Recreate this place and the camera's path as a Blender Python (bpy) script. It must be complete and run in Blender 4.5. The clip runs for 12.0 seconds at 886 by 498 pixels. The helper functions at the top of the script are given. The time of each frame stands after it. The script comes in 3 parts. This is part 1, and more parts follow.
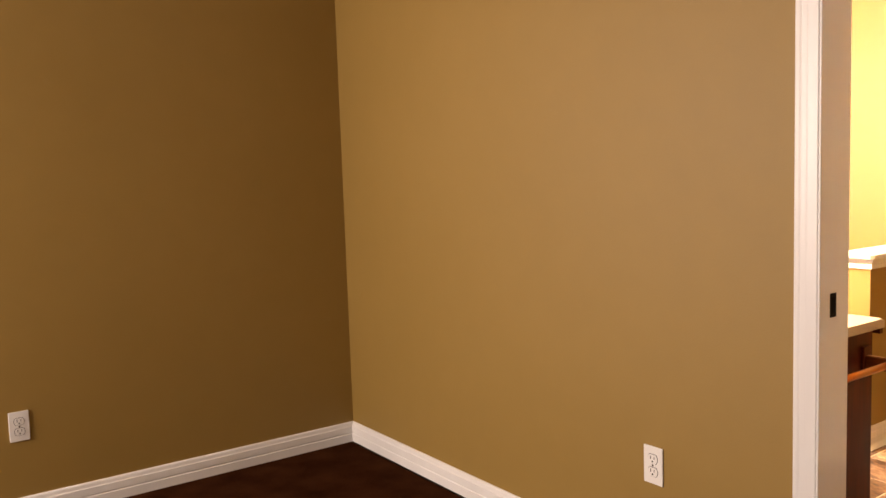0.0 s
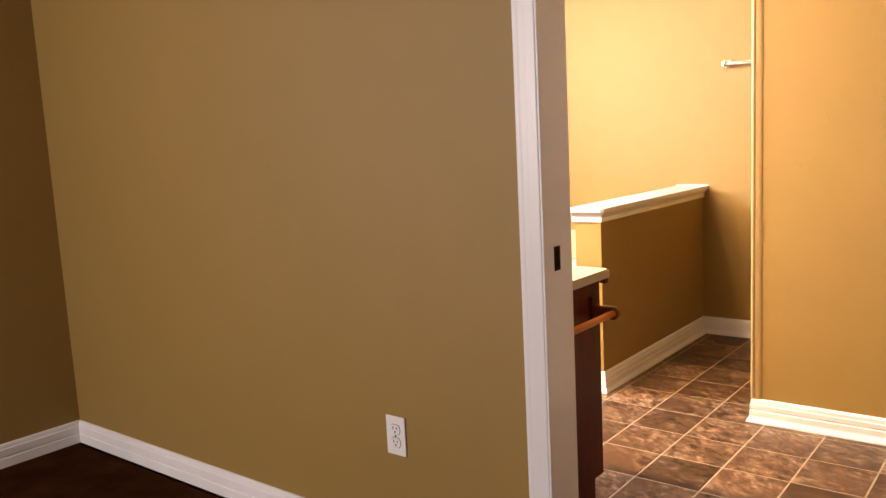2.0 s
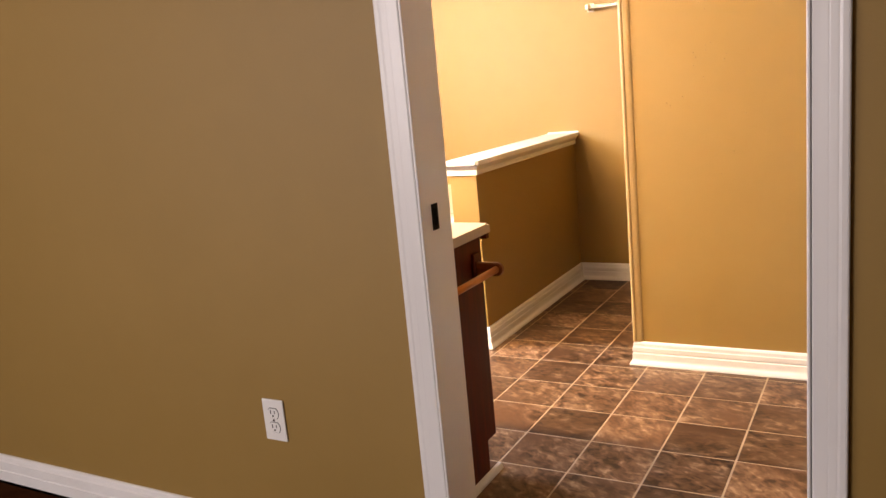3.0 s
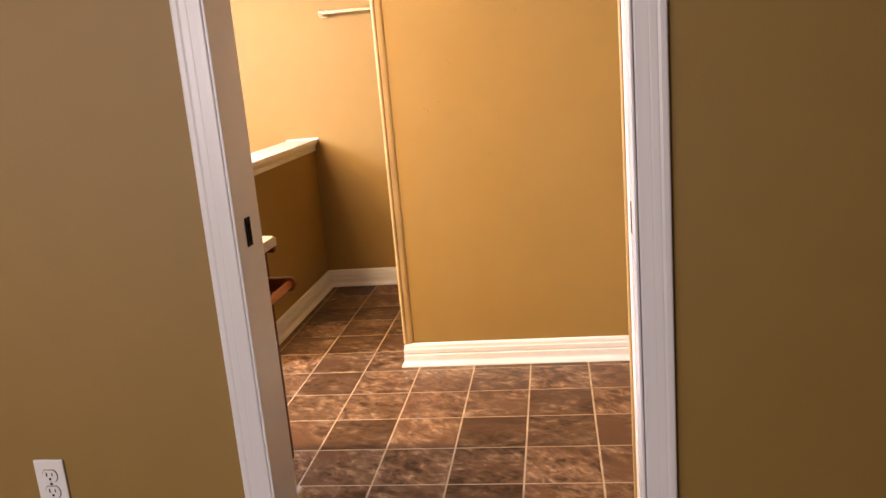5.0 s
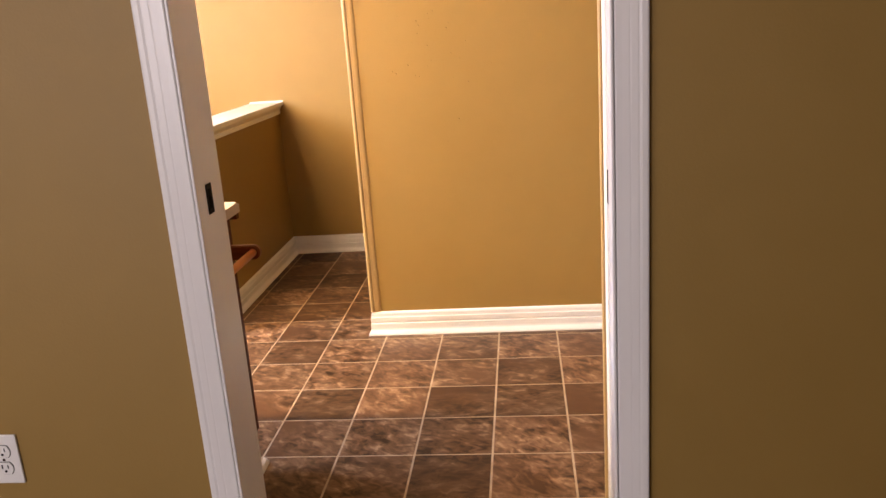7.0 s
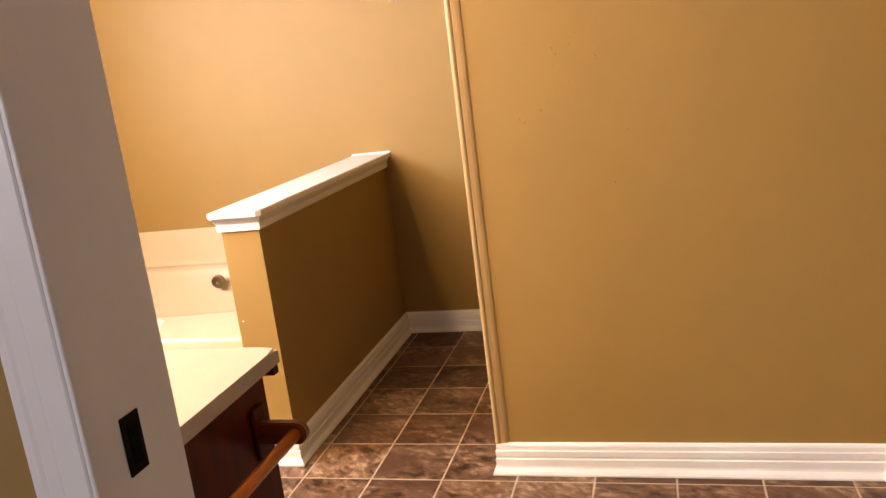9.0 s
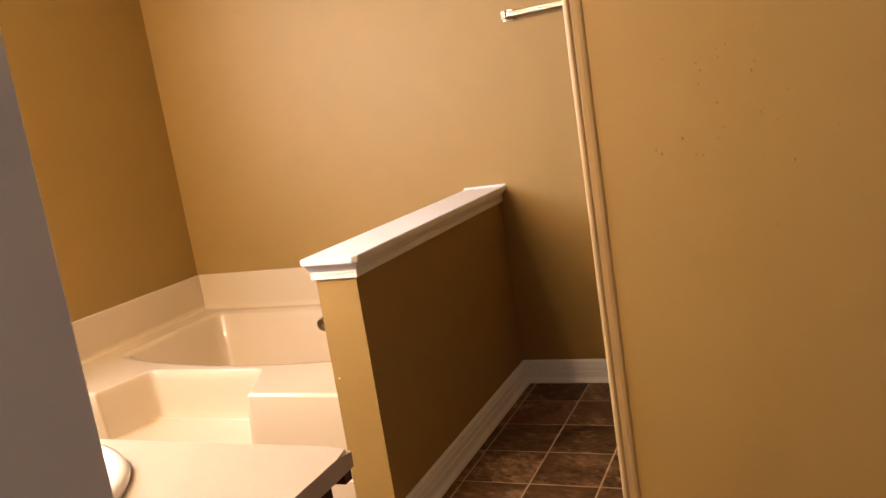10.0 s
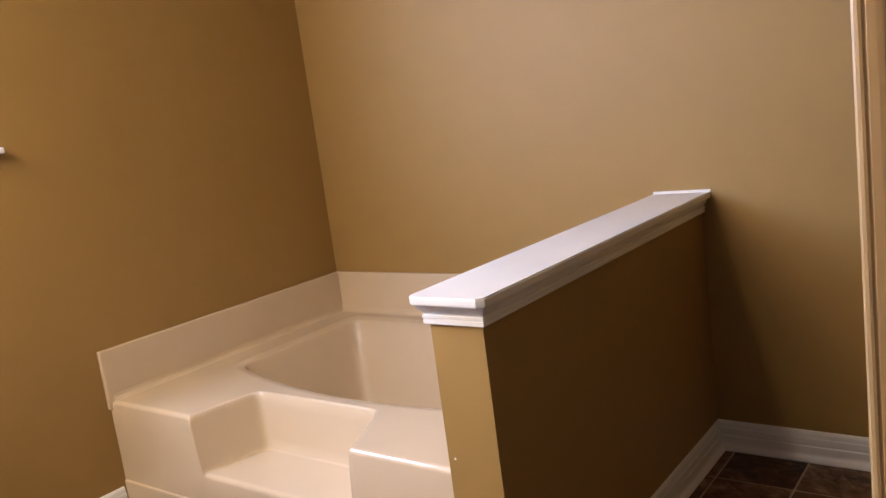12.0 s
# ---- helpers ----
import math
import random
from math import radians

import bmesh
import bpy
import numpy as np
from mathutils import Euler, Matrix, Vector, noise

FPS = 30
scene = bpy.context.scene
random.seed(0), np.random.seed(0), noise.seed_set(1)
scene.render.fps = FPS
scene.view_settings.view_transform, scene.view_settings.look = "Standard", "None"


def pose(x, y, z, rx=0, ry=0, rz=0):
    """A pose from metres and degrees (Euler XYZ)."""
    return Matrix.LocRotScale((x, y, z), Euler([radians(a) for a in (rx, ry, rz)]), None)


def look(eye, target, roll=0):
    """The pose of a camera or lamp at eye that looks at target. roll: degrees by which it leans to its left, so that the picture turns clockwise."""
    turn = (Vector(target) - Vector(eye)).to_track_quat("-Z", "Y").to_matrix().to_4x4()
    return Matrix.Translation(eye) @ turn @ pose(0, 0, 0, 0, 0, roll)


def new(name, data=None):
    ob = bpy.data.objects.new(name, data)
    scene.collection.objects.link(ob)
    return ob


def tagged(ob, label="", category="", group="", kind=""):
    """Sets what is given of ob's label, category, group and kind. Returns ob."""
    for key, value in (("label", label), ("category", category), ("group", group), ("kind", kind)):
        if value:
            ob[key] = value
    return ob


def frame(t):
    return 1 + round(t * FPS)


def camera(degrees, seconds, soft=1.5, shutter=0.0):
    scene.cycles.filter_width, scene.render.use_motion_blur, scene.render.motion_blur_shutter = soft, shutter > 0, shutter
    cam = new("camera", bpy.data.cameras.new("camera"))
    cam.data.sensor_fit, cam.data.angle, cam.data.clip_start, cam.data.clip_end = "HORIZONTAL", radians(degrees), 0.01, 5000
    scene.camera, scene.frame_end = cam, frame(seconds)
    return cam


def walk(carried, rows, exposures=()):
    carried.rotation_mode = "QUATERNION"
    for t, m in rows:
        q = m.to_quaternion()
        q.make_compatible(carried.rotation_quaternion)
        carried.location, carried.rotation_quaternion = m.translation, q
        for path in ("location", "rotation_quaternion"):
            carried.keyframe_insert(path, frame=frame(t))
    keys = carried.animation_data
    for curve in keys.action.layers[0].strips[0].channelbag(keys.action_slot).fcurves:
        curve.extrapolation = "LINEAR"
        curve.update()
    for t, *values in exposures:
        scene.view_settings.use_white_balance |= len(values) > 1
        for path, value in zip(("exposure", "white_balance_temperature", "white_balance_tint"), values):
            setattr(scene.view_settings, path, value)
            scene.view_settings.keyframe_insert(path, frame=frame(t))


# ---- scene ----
cam = camera(57.6, 12.0)
PATH = [
    (0, (1.699, 0.941, 1.252), (2.856, 2.563, 1.073), -1.9),
    (0.5, (1.748, 0.958, 1.243), (3.023, 2.488, 1.056), -1.9),
    (1, (1.801, 0.985, 1.231), (3.191, 2.409, 1.03), -2.1),
    (1.5, (1.873, 0.987, 1.222), (3.348, 2.319, 0.996), -2.4),
    (2, (1.915, 0.99, 1.216), (3.467, 2.222, 0.938), -2.9),
    (2.5, (1.976, 1.015, 1.199), (3.598, 2.133, 0.858), -4.2),
    (3, (2.051, 1.074, 1.198), (3.75, 2.049, 0.798), -5.4),
    (3.5, (2.099, 1.161, 1.201), (3.897, 1.921, 0.765), -5.3),
    (3.7, (2.126, 1.215, 1.2), (3.968, 1.863, 0.768), -5.1),
    (5.3, (2.036, 1.342, 1.211), (3.965, 1.614, 0.756), -4.9),
    (5.5, (2.038, 1.341, 1.21), (3.964, 1.614, 0.745), -4.9),
    (6, (2.047, 1.346, 1.206), (3.969, 1.59, 0.709), -5.0),
    (6.5, (2.039, 1.345, 1.204), (3.957, 1.552, 0.679), -4.5),
    (6.7, (2.044, 1.347, 1.207), (3.961, 1.541, 0.67), -4.1),
    (8.5, (2.794, 1.453, 1.184), (4.693, 1.874, 0.72), -5.9),
    (9, (2.982, 1.47, 1.222), (4.857, 2.002, 0.775), -7.2),
    (9.5, (3.127, 1.494, 1.223), (4.967, 2.168, 0.824), -8.3),
    (10, (3.298, 1.547, 1.215), (5.094, 2.357, 0.872), -8.9),
    (10.5, (3.462, 1.616, 1.218), (5.195, 2.572, 0.931), -8.7),
    (11, (3.67, 1.655, 1.221), (5.281, 2.804, 0.931), -8.1),
    (11.5, (3.826, 1.733, 1.215), (5.385, 2.944, 0.899), -7.7),
    (12, (3.953, 1.787, 1.214), (5.511, 2.995, 0.88), -7.6),
]
walk(cam, [(t, look(eye, target, roll)) for t, eye, target, roll in PATH], [(0, 1.15, 8400, 24), (0.5, 0.92, 8100, 24), (1.5, 0.73, 7500, 24), (2.5, 0.68, 7000, 22), (5.5, 0.57, 7100, 26), (8.5, 0.38, 6600, 23), (9.5, -0.06, 6700, 24), (10.5, -0.47, 6600, 26), (11, -0.72, 5700, 26), (12, -0.78, 5300, 23)])

# ---- world and lights ----
world = bpy.data.worlds.new("sky")
scene.world = world
world.use_nodes = True
wn = world.node_tree
sky = wn.nodes.new("ShaderNodeTexSky")
sky.sky_type, sky.sun_disc = "NISHITA", False
sky.sun_elevation, sky.sun_rotation = radians(40), radians(200)
wn.nodes["Background"].inputs["Strength"].default_value = 0.12
wn.links.new(sky.outputs[0], wn.nodes["Background"].inputs["Color"])


def area_lamp(name, m, width, height, power, colour):
    data = bpy.data.lights.new(name, "AREA")
    data.shape, data.size, data.size_y, data.energy, data.color = "RECTANGLE", width, height, power, colour
    ob = new(name, data)
    ob.matrix_world = m
    return ob


# daylight of the bedroom window (behind the walk), an added end window and the bathroom window
BY_LAMP = 4.332
area_lamp("bedroom_daylight", look((0.5, BY_LAMP, 1.5), (0.5, 0, 1.4)), 1.38, 1.18, 20, (0.97, 0.95, 0.96))
# lamp of the added end window, brightens the side wall
area_lamp("bedroom_daylight", look((-0.93, 3.4, 1.5), (3, 3.4, 1.4)), 1.2, 1.18, 54, (0.97, 0.95, 0.96))
area_lamp("bathroom_daylight", look((4.675, 4.425, 1.71), (4.675, 2.425, 1.28)), 0.72, 0.74, 90, (0.74, 0.84, 1.0))


# ---- materials ----
def material(name, colour, rough=0.5, metal=0.0, coat=0.0):
    m = bpy.data.materials.new(name)
    m.use_nodes = True
    b = m.node_tree.nodes["Principled BSDF"]
    b.inputs["Base Color"].default_value = (*colour, 1)
    b.inputs["Roughness"].default_value = rough
    b.inputs["Metallic"].default_value = metal
    b.inputs["Coat Weight"].default_value = coat
    return m


def add_noise(m, low, high, scale, detail=4, stretch=None, scale2=None, bump=0.0, bump_scale=200, distance=0.002, rough=None, vary=False):
    """Colour between low and high by noise at one or two scales, and a fine relief."""
    t = m.node_tree
    b = t.nodes["Principled BSDF"]
    co = t.nodes.new("ShaderNodeTexCoord")
    source = co.outputs["Object"]
    if vary:
        info = t.nodes.new("ShaderNodeObjectInfo")
        mul = t.nodes.new("ShaderNodeVectorMath")
        mul.operation = "MULTIPLY_ADD"
        comb = t.nodes.new("ShaderNodeCombineXYZ")
        for k in range(3):
            t.links.new(info.outputs["Random"], comb.inputs[k])
        mul.inputs[1].default_value = (37.0, 61.0, 23.0)
        t.links.new(comb.outputs[0], mul.inputs[0])
        t.links.new(source, mul.inputs[2])
        source = mul.outputs[0]
    if stretch:
        mp = t.nodes.new("ShaderNodeMapping")
        mp.inputs["Scale"].default_value = stretch
        t.links.new(source, mp.inputs["Vector"])
        source = mp.outputs[0]
    n = t.nodes.new("ShaderNodeTexNoise")
    n.inputs["Scale"].default_value, n.inputs["Detail"].default_value = scale, detail
    t.links.new(source, n.inputs["Vector"])
    fac = n.outputs["Fac"]
    if scale2:
        n2 = t.nodes.new("ShaderNodeTexNoise")
        n2.inputs["Scale"].default_value, n2.inputs["Detail"].default_value = scale2, 6
        t.links.new(source, n2.inputs["Vector"])
        mx = t.nodes.new("ShaderNodeMix")
        mx.inputs["Factor"].default_value = 0.4
        t.links.new(fac, mx.inputs["A"])
        t.links.new(n2.outputs["Fac"], mx.inputs["B"])
        fac = mx.outputs["Result"]
    r = t.nodes.new("ShaderNodeValToRGB")
    r.color_ramp.elements[0].position, r.color_ramp.elements[1].position = 0.32, 0.68
    r.color_ramp.elements[0].color, r.color_ramp.elements[1].color = (*low, 1), (*high, 1)
    t.links.new(fac, r.inputs[0])
    t.links.new(r.outputs[0], b.inputs["Base Color"])
    if rough:
        mr = t.nodes.new("ShaderNodeMapRange")
        mr.inputs["To Min"].default_value, mr.inputs["To Max"].default_value = rough
        t.links.new(fac, mr.inputs["Value"])
        t.links.new(mr.outputs[0], b.inputs["Roughness"])
    if bump:
        n3 = t.nodes.new("ShaderNodeTexNoise")
        n3.inputs["Scale"].default_value, n3.inputs["Detail"].default_value = bump_scale, 3
        t.links.new(source, n3.inputs["Vector"])
        bp = t.nodes.new("ShaderNodeBump")
        bp.inputs["Strength"].default_value, bp.inputs["Distance"].default_value = bump, distance
        t.links.new(n3.outputs["Fac"], bp.inputs["Height"])
        t.links.new(bp.outputs[0], b.inputs["Normal"])
    return m


PAINT = add_noise(material("tan_wall_paint", (0.293, 0.178, 0.043), 0.6), (0.280, 0.170, 0.040), (0.308, 0.188, 0.047), 1.1, 3, scale2=9, bump=0.25, bump_scale=170, distance=0.0012, rough=(0.50, 0.64))
# unseen bathroom ceiling: colour darkened so little light bounces off it
CEILING_DARKENED = add_noise(material("ceiling_low_bounce", (0.31, 0.26, 0.18), 0.9), (0.29, 0.24, 0.165), (0.33, 0.28, 0.20), 3, 4, bump=0.5, bump_scale=70, distance=0.004)
CEILING_WHITE = add_noise(material("white_ceiling_paint", (0.72, 0.70, 0.66), 0.9), (0.69, 0.67, 0.63), (0.75, 0.73, 0.69), 3, 4, bump=0.5, bump_scale=70, distance=0.004)
TRIM = add_noise(material("white_trim_paint", (0.8, 0.79, 0.77), 0.35), (0.77, 0.76, 0.74), (0.83, 0.82, 0.80), 5, 4, stretch=(1, 1, 0.2), bump=0.1, bump_scale=60, distance=0.001, rough=(0.28, 0.42))
CORNER = add_noise(material("tan_trim_paint", (0.40, 0.27, 0.117), 0.4), (0.38, 0.255, 0.11), (0.42, 0.285, 0.125), 4, 4, bump=0.1, bump_scale=90, distance=0.001)
CARPET = add_noise(material("dark_brown_carpet", (0.04, 0.015, 0.007), 0.95), (0.030, 0.010, 0.0042), (0.080, 0.027, 0.0115), 7, 5, scale2=160, bump=1.0, bump_scale=420, distance=0.008)


def tile_material():
    """Slate-look tile: each tile its own turn, tone and marbling."""
    m = material("brown_slate_tile", (0.16, 0.09, 0.05), 0.4)
    t = m.node_tree
    b = t.nodes["Principled BSDF"]
    link = t.links.new
    co, info = t.nodes.new("ShaderNodeTexCoord"), t.nodes.new("ShaderNodeObjectInfo")
    comb, mul = t.nodes.new("ShaderNodeCombineXYZ"), t.nodes.new("ShaderNodeVectorMath")
    mul.operation = "MULTIPLY_ADD"
    mul.inputs[1].default_value = (37.0, 61.0, 23.0)
    for k in range(3):
        link(info.outputs["Random"], comb.inputs[k])
    turn = t.nodes.new("ShaderNodeVectorRotate")
    turn.rotation_type = "Z_AXIS"
    ang = t.nodes.new("ShaderNodeMath")
    ang.operation = "MULTIPLY"
    ang.inputs[1].default_value = 0.9
    link(info.outputs["Random"], ang.inputs[0])
    link(co.outputs["Object"], turn.inputs["Vector"])
    link(ang.outputs[0], turn.inputs["Angle"])
    link(comb.outputs[0], mul.inputs[0])
    stretch = t.nodes.new("ShaderNodeMapping")
    stretch.inputs["Scale"].default_value = (1.3, 0.72, 1)
    link(turn.outputs[0], stretch.inputs["Vector"])
    link(stretch.outputs[0], mul.inputs[2])
    n1, n2, n3 = (t.nodes.new("ShaderNodeTexNoise") for _ in range(3))
    for n, sc, de, di in ((n1, 11, 9, 1.1), (n2, 34, 9, 0.8), (n3, 3.0, 2, 0.3)):
        n.inputs["Scale"].default_value, n.inputs["Detail"].default_value, n.inputs["Distortion"].default_value = sc, de, di
        link(mul.outputs[0], n.inputs["Vector"])
    mx = t.nodes.new("ShaderNodeMix")
    mx.inputs["Factor"].default_value = 0.5
    link(n1.outputs["Fac"], mx.inputs["A"])
    link(n2.outputs["Fac"], mx.inputs["B"])
    r = t.nodes.new("ShaderNodeValToRGB")
    e = r.color_ramp.elements
    e[0].position, e[0].color = 0.39, (0.050, 0.024, 0.012, 1)
    e[1].position, e[1].color = 0.63, (0.46, 0.305, 0.19, 1)
    mid = e.new(0.48)
    mid.color = (0.165, 0.086, 0.045, 1)
    hi = e.new(0.56)
    hi.color = (0.265, 0.152, 0.085, 1)
    link(mx.outputs["Result"], r.inputs[0])
    calm = t.nodes.new("ShaderNodeMapRange")
    calm.inputs["From Min"].default_value, calm.inputs["From Max"].default_value = 0.30, 0.55
    link(n3.outputs["Fac"], calm.inputs["Value"])
    base = t.nodes.new("ShaderNodeMix")
    base.data_type = "RGBA"
    base.inputs["A"].default_value = (0.140, 0.068, 0.035, 1)
    link(calm.outputs[0], base.inputs["Factor"])
    link(r.outputs[0], base.inputs["B"])
    tone = t.nodes.new("ShaderNodeMapRange")
    tone.inputs["To Min"].default_value, tone.inputs["To Max"].default_value = 0.42, 0.86
    link(info.outputs["Random"], tone.inputs["Value"])
    hsv = t.nodes.new("ShaderNodeHueSaturation")
    link(base.outputs["Result"], hsv.inputs["Color"])
    link(tone.outputs[0], hsv.inputs["Value"])
    link(hsv.outputs[0], b.inputs["Base Color"])
    gl = t.nodes.new("ShaderNodeMapRange")
    gl.inputs["To Min"].default_value, gl.inputs["To Max"].default_value = 0.34, 0.56
    link(n2.outputs["Fac"], gl.inputs["Value"])
    link(gl.outputs[0], b.inputs["Roughness"])
    bp = t.nodes.new("ShaderNodeBump")
    bp.inputs["Strength"].default_value, bp.inputs["Distance"].default_value = 0.3, 0.002
    link(n1.outputs["Fac"], bp.inputs["Height"])
    link(bp.outputs[0], b.inputs["Normal"])
    return m


TILE = tile_material()
TILE.node_tree.nodes["Principled BSDF"].inputs["Specular IOR Level"].default_value = 0.18
CARPET.node_tree.nodes["Principled BSDF"].inputs["Specular IOR Level"].default_value = 0.0
GROUT = add_noise(material("beige_grout", (0.5, 0.4, 0.28), 0.8), (0.32, 0.24, 0.155), (0.45, 0.35, 0.24), 20, 4)
ACRYLIC = add_noise(material("almond_acrylic", (0.71, 0.58, 0.38), 0.18, coat=0.4), (0.575, 0.465, 0.315), (0.605, 0.492, 0.337), 2.5, 3, rough=(0.14, 0.26))
LAMINATE = add_noise(material("cream_laminate", (0.62, 0.51, 0.40), 0.38), (0.43, 0.350, 0.275), (0.50, 0.410, 0.325), 260, 3, scale2=18, rough=(0.3, 0.42))
CHERRY_SPEC = 0.12
CHERRY = add_noise(material("dark_cherry_wood", (0.06, 0.01, 0.005), 0.45), (0.055, 0.0075, 0.0022), (0.105, 0.0150, 0.0045), 7, 6, stretch=(6, 6, 0.6), rough=(0.4, 0.55))
CHERRY.node_tree.nodes["Principled BSDF"].inputs["Specular IOR Level"].default_value = CHERRY_SPEC
BRACKET = add_noise(material("dark_orange_wood", (0.2, 0.045, 0.008), 0.4), (0.13, 0.026, 0.005), (0.24, 0.055, 0.010), 12, 5, stretch=(6, 0.8, 6), rough=(0.3, 0.45))
DOWEL = add_noise(material("orange_stained_wood", (0.40, 0.11, 0.014), 0.4), (0.36, 0.080, 0.007), (0.56, 0.155, 0.016), 9, 5, stretch=(0.6, 8, 8), rough=(0.25, 0.4))
CHROME = material("chrome", (0.8, 0.8, 0.8), 0.12, 1.0)
MIRROR = material("mirror_silver", (0.9, 0.9, 0.9), 0.0, 1.0)
STEEL = add_noise(material("brushed_dark_bronze", (0.012, 0.008, 0.006), 0.6), (0.006, 0.004, 0.003), (0.016, 0.010, 0.008), 30, 4)
STEEL.node_tree.nodes["Principled BSDF"].inputs["Specular IOR Level"].default_value = 0.06
PLASTIC = material("white_plastic", (0.78, 0.77, 0.74), 0.3)
NICKEL = add_noise(material("aged_nickel", (0.3, 0.25, 0.18), 0.3, 1.0), (0.22, 0.18, 0.12), (0.40, 0.33, 0.24), 25, 3, rough=(0.22, 0.4))
SLOT = material("dark_slot", (0.006, 0.005, 0.005), 0.8)
SLOT.node_tree.nodes["Principled BSDF"].inputs["Specular IOR Level"].default_value = 0.05
PORCELAIN = material("white_porcelain", (0.82, 0.81, 0.78), 0.1, coat=0.5)
VINYL = material("white_vinyl_frame", (0.8, 0.8, 0.8), 0.4)
GLOW = bpy.data.materials.new("frosted_lamp_glass")
GLOW.use_nodes = True
gb = GLOW.node_tree.nodes["Principled BSDF"]
gb.inputs["Emission Color"].default_value = (1.0, 0.76, 0.42, 1)
gb.inputs["Emission Strength"].default_value = 640
GLASS = material("window_glass", (1, 1, 1), 0.02)
GLASS.node_tree.nodes["Principled BSDF"].inputs["Transmission Weight"].default_value = 1.0
GLASS.node_tree.nodes["Principled BSDF"].inputs["IOR"].default_value = 1.45


# ---- building helpers ----
def mesh_of(bm, name, mat, smooth=False):
    me = bpy.data.meshes.new(name)
    bmesh.ops.recalc_face_normals(bm, faces=bm.faces)
    bm.to_mesh(me)
    bm.free()
    me.materials.append(mat)
    if smooth:
        for p in me.polygons:
            p.use_smooth = True
    return me


def part(name, bm, mat, parent=None, label="", smooth=False):
    ob = new(name, mesh_of(bm, name, mat, smooth))
    if parent:
        ob.parent = parent
        ob.matrix_parent_inverse = parent.matrix_world.inverted()
    if label:
        ob["label"] = label
    return ob


def empty(name, x, y, z):
    ob = new(name)
    ob.location = (x, y, z)
    bpy.context.view_layer.update()
    return ob


def block(bm, x0, x1, y0, y1, z0, z1, bevel=0.0, seg=2):
    r = bmesh.ops.create_cube(bm, size=1, matrix=Matrix.LocRotScale(((x0 + x1) / 2, (y0 + y1) / 2, (z0 + z1) / 2), None, (x1 - x0, y1 - y0, z1 - z0)))
    if bevel:
        es = {e for v in r["verts"] for e in v.link_edges}
        bmesh.ops.bevel(bm, geom=list(es), offset=bevel, segments=seg, affect="EDGES", profile=0.5)
    return bm


def box(*a, **k):
    return block(bmesh.new(), *a, **k)


def boxes(*rows):
    bm = bmesh.new()
    for r in rows:
        block(bm, *r)
    return bm


def rod(a, b, radius, seg=20, bm=None):
    bm = bm or bmesh.new()
    a, b = Vector(a), Vector(b)
    m = Matrix.Translation((a + b) / 2) @ (b - a).to_track_quat("Z", "Y").to_matrix().to_4x4()
    bmesh.ops.create_cone(bm, cap_ends=True, segments=seg, radius1=radius, radius2=radius, depth=(b - a).length, matrix=m)
    return bm


def sweep(profile, path, out):
    """A moulding: profile points (d, z) with d away from the wall, along plan points path; out gives, for each plan point, the direction of d (mitred)."""
    bm = bmesh.new()
    rings = []
    for (px, py), (ox, oy) in zip(path, out):
        rings.append([bm.verts.new((px + ox * d, py + oy * d, z)) for d, z in profile])
    n = len(profile)
    for a, b in zip(rings, rings[1:]):
        for k in range(n):
            bm.faces.new((a[k], a[(k + 1) % n], b[(k + 1) % n], b[k]))
    bm.faces.new(rings[0])
    bm.faces.new(rings[-1])
    return bm


def upright(profile, x, y, z0, z1, ax, ay):
    """A vertical moulding: profile points (a, d); a runs along (ax), d along (ay), both plan directions."""
    bm = bmesh.new()
    low = [bm.verts.new((x + ax[0] * a + ay[0] * d, y + ax[1] * a + ay[1] * d, z0)) for a, d in profile]
    top = [bm.verts.new((v.co.x, v.co.y, z1)) for v in low]
    n = len(profile)
    for k in range(n):
        bm.faces.new((low[k], low[(k + 1) % n], top[(k + 1) % n], top[k]))
    bm.faces.new(low)
    bm.faces.new(top)
    return bm


# ---- the plan ----
H = 2.44
DX0, DX1 = 3.530, 3.637            # the wall between bedroom and bathroom
DY0, DY1 = 1.203, 1.962            # the doorway
DOOR_H = 2.04
BY = 4.300                         # bedroom's far side
BX = -0.9                         # bedroom's window wall
BY0 = -2.0
TY = 4.338                         # bathroom's window wall
NX = 5.153                         # short wall opposite the doorway
NY = 1.986                         # its free end
FX = 6.455                         # bathroom's back wall
HY0, HY1, HX = 2.676, 2.806, 5.192  # half wall
HZ = 0.840


def structure(name, bm, mat, label="", smooth=False):
    return tagged(part(name, bm, mat, None, "", smooth), label or name.replace("_", " "), "structure", "", "structure")


# made-up floor out of view past the tiles, dark to cut bounced light
structure("floor_unseen", box(3.66, FX + 0.1, BY0 - 0.15, -0.0005, -0.12, 0.0), CARPET, "unseen dark carpet added beyond the tiles to cut bounced light")
carpet = structure("floor_bedroom", box(BX - 0.15, 3.585, BY0 - 0.15, BY + 0.15, -0.12, 0.0), CARPET, "dark brown carpet over the bedroom floor")
tile_floor = structure("floor_bathroom", box(3.5855, FX + 0.1, 0.0, TY + 0.1, -0.12, -0.0010), GROUT, "brown stone-look tile floor with beige joints")
structure("ceiling_bedroom", box(BX - 0.15, (DX0 + DX1) / 2, BY0 - 0.15, TY + 0.18, H, H + 0.1), CEILING_WHITE, "white textured ceiling over the bedroom")
# never in view; its dark colour only holds down bounced light
structure("ceiling_bathroom", box((DX0 + DX1) / 2, FX + 0.15, BY0 - 0.15, TY + 0.18, H, H + 0.1), CEILING_DARKENED, "unseen textured bathroom ceiling, darkened to cut bounced light")

